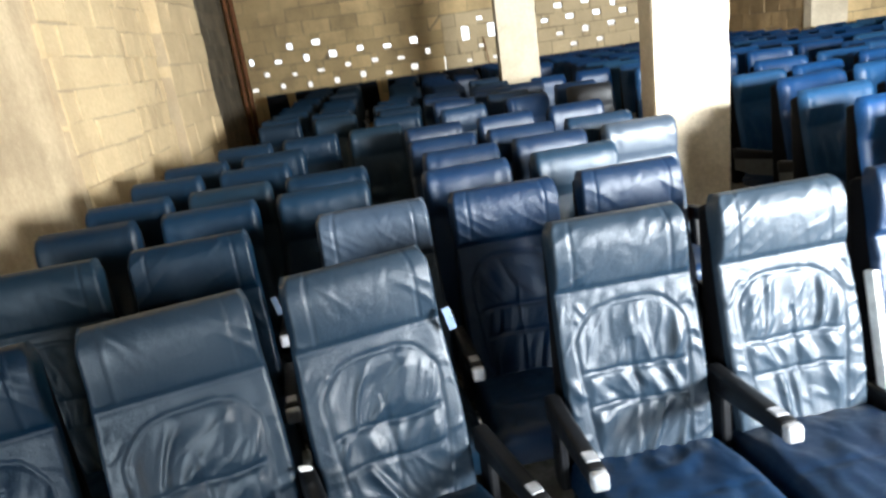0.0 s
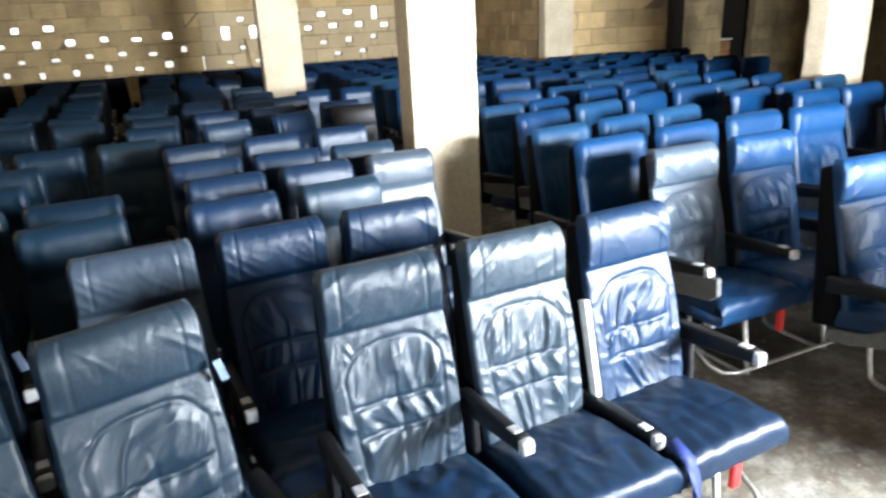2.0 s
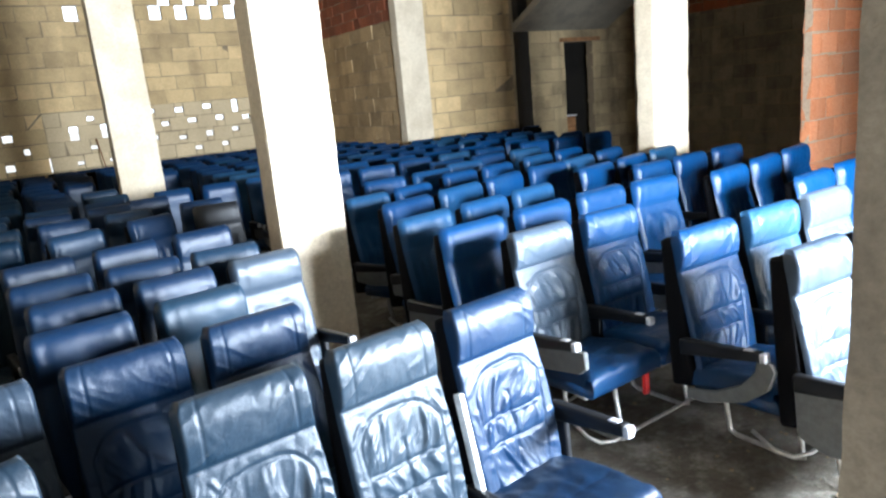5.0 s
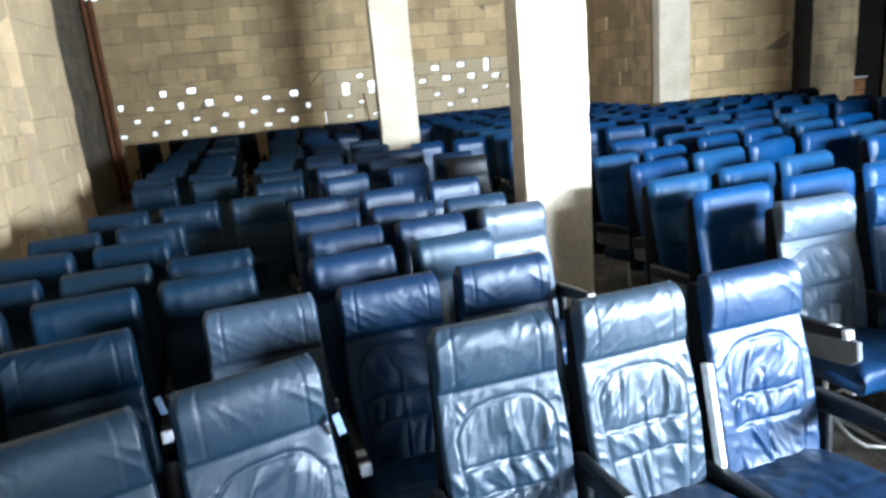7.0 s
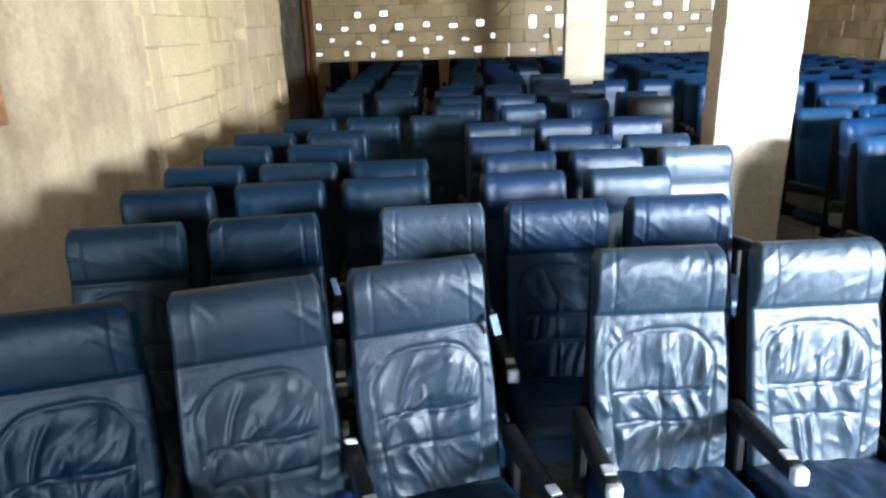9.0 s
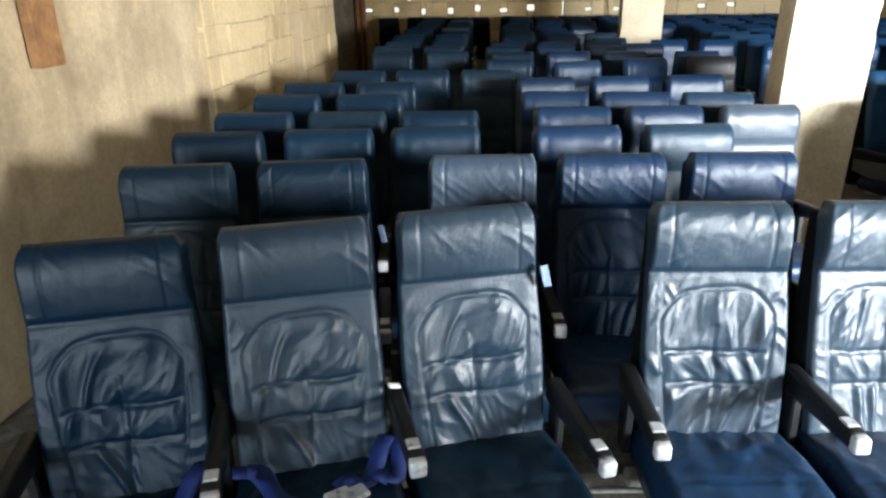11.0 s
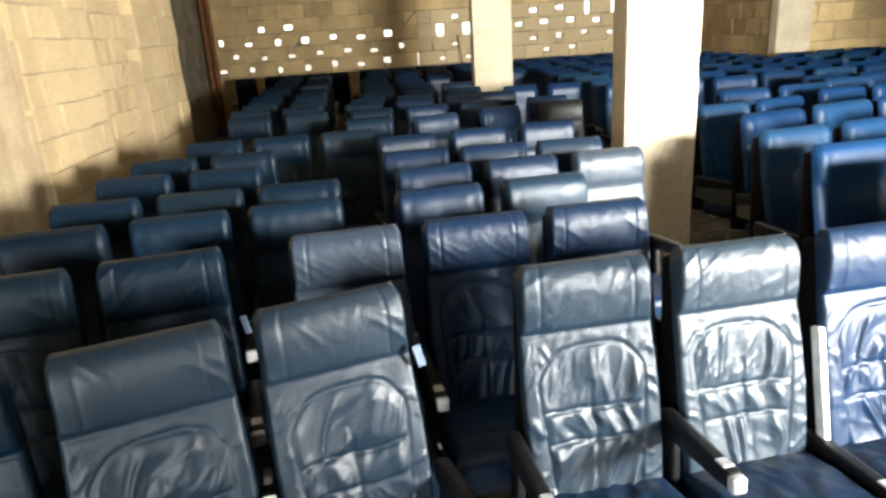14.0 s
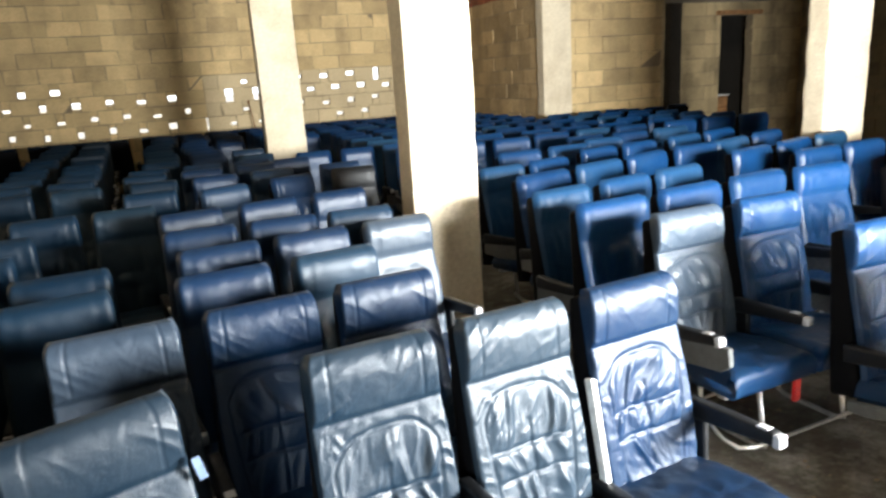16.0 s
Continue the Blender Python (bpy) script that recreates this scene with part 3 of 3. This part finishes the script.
PANEL = side_panel_mesh([(-0.385, -0.005), (-0.385, -0.09), (-0.34, -0.125), (-0.10, -0.14), (0.05, -0.12), (0.05, -0.005)])
CURVED = side_panel_mesh([(-0.36, -0.005), (-0.375, -0.05), (-0.34, -0.14), (-0.24, -0.22), (-0.05, -0.27), (0.04, -0.27), (0.04, -0.22), (-0.10, -0.20), (-0.22, -0.14), (-0.29, -0.06), (-0.30, -0.005)])
TALL = side_panel_mesh([(-0.385, -0.005), (-0.395, -0.12), (-0.35, -0.21), (-0.24, -0.28), (-0.05, -0.29), (0.05, -0.24), (0.05, -0.005)])
STRUT = mesh_of("arm_strut", box_bm((-0.014, -0.03, -0.24), (0.014, 0.04, 0.004), 0.006, 1), M_ARM)
LEG = tube("leg", [(0, 0.02, 0.33), (0, 0.0, 0.12), (0, -0.02, 0.03), (0, -0.06, 0.012), (0, -0.20, 0.012), (0, -0.36, 0.012), (0, -0.41, 0.03), (0, -0.40, 0.08), (0, -0.36, 0.33)], 0.013, M_METAL)
RAIL = {n: mesh_of("cross_rail", box_bm((-0.25 * n, -0.03, -0.02), (0.25 * n, 0.03, 0.02), 0.008, 1), M_METAL) for n in (1, 2, 3)}
BAR = {n: tube("baggage_bar", [(-0.245 * n, 0.12, 0.16), (-0.245 * n, 0.0, 0.10), (-0.235 * n, -0.07, 0.085), (-0.2 * n, -0.10, 0.08), (0.2 * n, -0.10, 0.08), (0.235 * n, -0.07, 0.085), (0.245 * n, 0.0, 0.10), (0.245 * n, 0.12, 0.16)], 0.010, M_METAL) for n in (1, 2, 3)}
STRAP = mesh_of("red_strap", box_bm((-0.02, -0.012, -0.12), (0.02, 0.012, 0.02), 0.004, 1), M_RED)
SHELL = shell_mesh()
NEAR_BACK = {M: [backrest_mesh(s, 80, 116, M) for s in range(6)] for M in (M_LEATHER, M_LEATHER_MID, M_LEATHER_SHEEN, M_LEATHER_BLUE, M_LEATHER_GREY)}
MID_BACK = {M: [backrest_mesh(10 + s, 26, 38, M) for s in range(4)] for M in (M_LEATHER, M_LEATHER_MID, M_LEATHER_BLUE, M_LEATHER_GREY)}
FAR_BACK = {M: [backrest_mesh(20 + s, 12, 16, M) for s in range(2)] for M in (M_LEATHER, M_LEATHER_MID, M_LEATHER_BLUE, M_LEATHER_GREY)}
NEAR_CUSH = {M: [cushion_mesh(s, 34, 44, M) for s in range(4)] for M in (M_LEATHER, M_LEATHER_MID, M_LEATHER_BLUE)}
MID_CUSH = {M: [cushion_mesh(8 + s, 10, 14, M) for s in range(2)] for M in (M_LEATHER, M_LEATHER_MID, M_LEATHER_BLUE)}

TOP_Z = 1.108
BASE_Z = TOP_Z - 0.76 * math.cos(radians(LEAN))
BACK_OFF = 0.76 * math.sin(radians(LEAN))
srng = random.Random(11)


def seat_unit(tops, detail="mid", grey=(), label="", panels=None, sheen=False):
    """One bench of seats facing -y. tops: plan points of the middle of each headrest's upper edge."""
    n = len(tops)
    a, b = Vector(tops[0]), Vector(tops[-1])
    turn = math.atan2(b.y - a.y, b.x - a.x) if n > 1 else 0
    step = (b - a).length / (n - 1) if n > 1 else 0.6 if a.x > 2.2 else 0.5
    c = (a + b) / 2
    panels = c.x > 2.2 if panels is None else panels
    unit = new("aircraft_seat_bench", None)
    unit.matrix_basis = Matrix.Translation((c.x, c.y, 0)) @ Matrix.Rotation(turn, 4, "Z") @ Matrix.Translation((0, -BACK_OFF + 0.085, 0))
    backs = {"near": NEAR_BACK, "mid": MID_BACK, "far": FAR_BACK}[detail]
    for i in range(n):
        x = (i - (n - 1) / 2) * step
        ang = LEAN + (srng.uniform(-1.5, 1.5) if detail != "near" else 0)
        px = c.x + x * math.cos(turn)
        # hide chosen by x, so dim left and lit right are partly coloured in
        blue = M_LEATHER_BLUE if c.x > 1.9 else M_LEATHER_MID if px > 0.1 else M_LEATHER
        mat = M_LEATHER_GREY if i in grey else M_LEATHER_SHEEN if sheen and -0.9 < px < 1.2 else blue
        wide = Matrix.Diagonal((max(1.0, step / 0.505) if c.x > 2.2 else 1.0, 1, 1, 1))
        m = pose(x, 0, BASE_Z, -ang, 0, srng.uniform(-1.5, 1.5)) @ wide
        s = child("backrest", srng.choice(backs[mat]), unit, m)
        child("back_shell", SHELL, s, None, "black moulded back shell")
        child("cushion", srng.choice((NEAR_CUSH if detail == "near" else MID_CUSH)[blue]), unit, pose(x, -0.03, 0.455, -3) @ wide)
    for i in range(n + 1):
        x = (i - n / 2) * step
        tilt = 0 if detail == "far" else srng.choice((0, 0, 2, -3, 3))
        arm = child("armrest", ARM, unit, pose(x, -0.05, 0.575, tilt - 3) @ Matrix.Diagonal((1, 1.15, 1, 1)) if c.x > 2.2 else pose(x, -0.03, 0.600, tilt - 3))
        child("end_cap", CAP, arm, None, "silver armrest end cap")
        if detail == "near":
            child("recline_button", BUCKLE, arm)
        if i in (0, n) and panels:
            child("side_panel", TALL if c.y < 1.8 else CURVED if c.y < 2.5 else PANEL, arm, None, "grey moulded side panel")
        else:
            child("arm_strut", STRUT, arm)
    for x in (-(n - 1) / 2 * step, (n - 1) / 2 * step) if n > 1 else (0,):
        child("leg", LEG, unit, pose(x, -0.05, 0), "silver tubular leg")
    child("cross_rail", RAIL[n], unit, pose(0, -0.12, 0.325))
    child("cross_rail", RAIL[n], unit, pose(0, -0.38, 0.325))
    if detail != "far":
        child("baggage_bar", BAR[n], unit, pose(0, -0.40, 0.0), "silver bent baggage bar")
        child("red_strap", STRAP, unit, pose(0.25 - (n - 1) / 2 * step if c.x > 2.2 else (n - 1) / 2 * step + 0.1, -0.42, 0.31), "red webbing strap")
    return tagged(unit, label or ("%s %s leather airliner seat%s on silver legs" % (("single worn", "two joined", "three joined")[n - 1], "blue" if c.x > 1.9 else "dark navy", "s" if n > 1 else "")), "seat bench", "stored airliner seats")


NEAR = [
    ([(-1.10, 1.66), (-0.645, 1.81), (-0.19, 1.97)], ()),
    ([(0.54, 2.07), (1.03, 2.14), (1.52, 2.15)], ()),
    ([(-1.27, 2.41), (-0.79, 2.50)], ()),
    ([(-0.17, 2.61), (0.31, 2.68), (0.79, 2.70)], (0,)),
    # grey seats of the next two benches carry strong doorway light in their colour
    ([(2.97, 1.67), (3.50, 1.64)], (0, 1)),
    ([(3.02, 2.27), (3.63, 2.29), (4.20, 2.27)], (2,)),
    ([(2.52, 2.97), (3.09, 2.99)], (0,)),
]
benches = [seat_unit(tops, "near", grey, sheen=tops[-1][0] < 1.7 and tops[-1][1] < 2.3) for tops, grey in NEAR]


def strip_mesh(name, pts, width, mat, thick=0.003):
    """A flat webbing strip along points."""
    P = [Vector(p) for p in pts]
    verts, faces = [], []
    for i, p in enumerate(P):
        d = (P[min(i + 1, len(P) - 1)] - P[max(i - 1, 0)]).normalized()
        side = d.cross(Vector((0, 0, 1)))
        side = side.normalized() if side.length > 0.05 else Vector((1, 0, 0))
        up = side.cross(d)
        for a, b in ((-1, -1), (1, -1), (1, 1), (-1, 1)):
            verts.append(p + side * a * width / 2 + up * b * thick)
    for i in range(len(P) - 1):
        for k in range(4):
            a, b = i * 4 + k, i * 4 + (k + 1) % 4
            faces.append((a, b, b + 4, a + 4))
    faces += [(3, 2, 1, 0), tuple(range(len(verts) - 4, len(verts)))]
    return raw_mesh(name, verts, faces, mat, True)


[o for o in benches[1].children if o.name.startswith("armrest")][2].matrix_basis = pose(0.253, -0.05, 0.445, -3)
[o for o in benches[0].children if o.name.startswith("armrest")][3].matrix_basis = pose(0.735, -0.05, 0.545, 2)
# loose white edging strip between two backrests
m = pose(0.262, -0.05, BASE_Z + 0.02, -LEAN)
child("edging_strip", mesh_of("edging_strip", box_bm((-0.011, -0.05, -0.02), (0.011, -0.01, 0.45), 0.005), M_WHITE, True), benches[1], m, "loose white plastic edging strip")
# seat belts


def belt(bench, x, amount=1.0):
    for s in (-1, 1):
        pts = []
        for i in range(9):
            t = i / 8
            pts.append((x + s * (0.22 - 0.17 * t * amount), -0.09 - 0.16 * t + 0.03 * math.sin(t * 7 + s), 0.482 + 0.03 * abs(math.sin(t * 5 + s)) * (1 - t) + 0.012 * math.sin(9 * t)))
        child("seat_belt", strip_mesh("seat_belt", pts, 0.048, M_BELT), bench, None, "blue webbing seat belt")
    child("belt_buckle", mesh_of("belt_buckle", box_bm((-0.035, -0.025, 0), (0.035, 0.025, 0.016), 0.005, 1), M_CAP), bench, pose(x + 0.05, -0.26, 0.487, 0, 6, 25), "silver belt buckle")


belt(benches[0], -0.5)
belt(benches[0], 0.0)
belt(benches[0], 0.04, 0.6)
pts = [(0.27, -0.42, 0.50), (0.27, -0.50, 0.47), (0.275, -0.53, 0.40), (0.28, -0.53, 0.30), (0.27, -0.525, 0.22)]
child("seat_belt", strip_mesh("seat_belt", pts, 0.048, M_BELT), benches[1], None, "blue webbing seat belt hanging down")
TAG = mesh_of("seat_tag", box_bm((-0.002, -0.011, -0.034), (0.002, 0.011, 0.034), 0.001, 1), plain("pale_blue_tag", (0.16, 0.22, 0.34), 0.6))
child("seat_tag", TAG, benches[0], pose(0.695, 0.0, 0.93, -LEAN, 0, 78), "pale blue tag")
child("seat_tag", TAG, benches[2], pose(0.49, 0.0, 0.86, -LEAN, 0, 72), "pale blue tag")
flap = box_bm((-0.018, -0.010, -0.005), (0.018, 0.010, 0.005), 0.003, 1)
child("label_flap", mesh_of("label_flap", flap, M_WHITE), benches[0], pose(0.235, -0.05, 0.665, 0, 18, 10), "white cloth label flap")
MID = [
    ([(-1.36, 2.99), (-0.88, 3.06), (-0.40, 3.13)], ()),
    ([(0.23, 3.17), (0.72, 3.24)], ()),
    ([(-1.37, 3.47), (-0.90, 3.50), (-0.43, 3.54)], ()),
    ([(0.25, 3.68), (0.72, 3.74), (1.20, 3.77)], (2,)),
    ([(-1.39, 4.07), (-0.90, 4.08)], ()),
    ([(0.19, 4.21), (0.65, 4.20), (1.11, 4.19)], ()),
    ([(-1.37, 4.57), (-0.89, 4.62)], ()),
    ([(0.17, 4.85), (0.67, 4.93), (1.18, 4.99)], ()),
    ([(-1.21, 5.23), (-0.74, 5.30), (-0.25, 5.30)], ()),
    ([(0.46, 5.88), (1.06, 6.12)], ()),
    ([(2.40, 3.44), (3.02, 3.59), (3.68, 3.60)], ()),
    ([(4.24, 3.57)], ()),
    ([(4.92, 3.37), (5.62, 3.50), (6.30, 3.62)], ()),
    ([(4.86, 2.67), (5.53, 2.73)], ()),
    ([(2.40, 3.97), (2.99, 4.09), (3.54, 4.18)], ()),
    ([(5.01, 4.22), (5.64, 4.25), (6.25, 4.31)], ()),
    ([(2.67, 4.67), (3.28, 4.86), (3.94, 5.04)], ()),
    ([(4.62, 5.19)], ()),
    ([(4.74, 4.64), (5.45, 4.84), (6.05, 4.94)], ()),
    ([(2.61, 5.22), (3.14, 5.34)], ()),
    ([(5.19, 5.31), (5.88, 5.53)], ()),
    ([(3.92, 5.72), (4.46, 5.80)], ()),
    ([(3.26, 6.09), (3.86, 6.15)], ()),
    ([(5.21, 5.98), (5.80, 6.10)], ()),
    ([(4.50, 6.44)], ()),
    ([(-0.09, 6.02)], ()),
]
for tops, grey in MID:
    seat_unit(tops, "mid", grey)
frng = random.Random(21)


def far_bench(cx, y, n=3, pitch=0.49, grey=False, detail="far"):
    x, yy, r = cx + frng.uniform(-0.06, 0.06), y + frng.uniform(-0.07, 0.07), frng.uniform(-0.05, 0.05)
    tops = [(x + (i - (n - 1) / 2) * pitch, yy + (i - (n - 1) / 2) * r) for i in range(n)]
    return seat_unit(tops, detail, (frng.randrange(n),) if grey else ())


for k in range(13):
    y = 6.72 + 0.61 * k
    near = "mid" if k < 2 else "far"
    far_bench(-0.97 - 0.03 * k, y, 2, 0.53, frng.random() < 0.1, near)
    if not 4 <= k <= 6:
        far_bench(0.42 + 0.015 * k, y - 0.05, 3, 0.52, frng.random() < 0.15, near)
    else:
        far_bench(0.30, y - 0.05, 2, 0.52, False, near)
    if k == 2 or k > 6:
        far_bench(1.95, y + 0.1, 2, 0.52, False, near)
    for cx in (3.25, 5.15):
        if not (k == 0 and cx < 4):
            far_bench(cx + 0.02 * k, y + 0.15, 3, 0.60, frng.random() < 0.08, near)
    if 1 <= k <= 6:
        far_bench(7.15, y + 0.1, 3, 0.60, False, near)
for x, y in ((1.30, 7.60), (1.62, 6.72), (1.05, 9.25)):
    seat_unit([(x, y)], "mid")
# the last rows are turned round and show their black shells
for cx, y, n in ((-2.2, 14.45, 2), (-0.95, 14.40, 2), (0.45, 14.45, 3), (2.05, 14.50, 3), (3.75, 14.55, 3), (5.40, 14.50, 3), (8.35, 10.75, 3)):
    ob = far_bench(cx, y - frng.uniform(0, 0.25), n, 0.56)
    ob.matrix_basis = ob.matrix_basis @ Matrix.Rotation(math.pi, 4, "Z")
    tagged(ob, "joined airliner seats turned away, black back shells showing")

covered = seat_unit([(1.63, 6.26)], "mid", (), "single airliner seat draped in a black cover")
for part in covered.children:
    if part.name.startswith(("backrest", "cushion")):
        part.data = part.data.copy()
        part.data.materials[0] = M_COVER

# ---------------- small things ----------------
tagged(new("timber_post", mesh_of("timber_post", box_bm((-0.02, -0.09, 1.39), (0.03, 0.09, TOP), 0.006), M_WOOD)), "weathered brown timber post fixed to the plastered wall", "post").matrix_basis = pose(WEST + 0.03, 3.12, 0)
tagged(new("iron_rod", tube("iron_rod", [(1.95, 14.5, 0.0), (1.86, 14.75, 1.0), (1.80, 14.94, 1.66)], 0.012, M_RUST)), "thin rusty iron rod leaning on the block wall", "rod")


for x in (-3.30, -3.18):
    tagged(new("drainpipe", tube("drainpipe", [(x, 14.72, 0.0), (x + 0.01, 14.72, 2.0), (x, 14.72, 4.0), (x, 14.72, TOP)], 0.045, M_RUST, 12)), "dark rusty iron drainpipe standing in the corner", "pipe", "pipes in the corner")


def crate():
    e = tagged(new("wooden_crate", None), "old wooden crate with a pale board on top in the doorway", "crate")
    e.matrix_basis = pose(11.12, NICHE + 0.42, 0)
    for k in range(5):
        child("plank", mesh_of("plank", box_bm((-0.28, -0.22, 0.02 + 0.22 * k), (0.28, -0.195, 0.22 + 0.22 * k), 0.004, 1), M_WOOD), e)
    for x in (-0.28, 0.255):
        child("side_board", mesh_of("side_board", box_bm((x, -0.19, 0), (x + 0.025, 0.2, 1.12), 0.004, 1), M_WOOD), e)
    child("lid", mesh_of("lid", box_bm((-0.31, -0.24, 1.125), (0.31, 0.22, 1.155), 0.004, 1), M_WHITE), e, None, "pale board lid")


crate()
lintel = tagged(new("timber_lintel", mesh_of("timber_lintel", box_bm((10.80, 11.31, 2.76), (11.98, 11.395, 2.84), 0.01), M_WOOD)), "weathered orange-brown timber lintel over the dark doorway", "lintel", kind="structure")
# chips of mortar, dead leaves and dirt on the floor
grng = random.Random(44)
v, f = [], []
for i in range(420):
    x, y = grng.uniform(1.4, 3.6), grng.uniform(0.7, 5.2)
    s = grng.choice((0.003, 0.004, 0.005, 0.008)) * grng.uniform(0.6, 1.3)
    n = len(v)
    box_data(v, f, (-s, -s, 0), (s, s, s * 0.7), s * 0.35, grng)
    ca, sa = math.cos(i), math.sin(i)
    for k in range(n, len(v)):
        px, py, pz = v[k]
        v[k] = (x + px * ca - py * sa, y + px * sa + py * ca, pz - 0.006)
tagged(new("floor_debris", raw_mesh("floor_debris", v, f, M_MORTAR)), "scattered mortar chips and dirt on the concrete floor", "debris", kind="stuff")


def crumpled_packet():
    """Crushed foil packet: a crumpled closed bag."""
    bm = bmesh.new()
    bmesh.ops.create_icosphere(bm, subdivisions=3, radius=1)
    for v in bm.verts:
        n = 1 + 0.35 * noise.noise(v.co * 2.3) + 0.18 * noise.noise(v.co * 6)
        v.co = Vector((v.co.x * 0.055 * n, v.co.y * 0.036 * n, v.co.z * 0.022 * n))
    return mesh_of("crumpled_packet", bm, M_WHITE)


packet = tagged(new("crumpled_packet", crumpled_packet()), "crumpled white packet lying on a seat cushion", "packet")
packet.matrix_basis = pose(-0.49, 1.43, 0.495, 0, 0, 30)
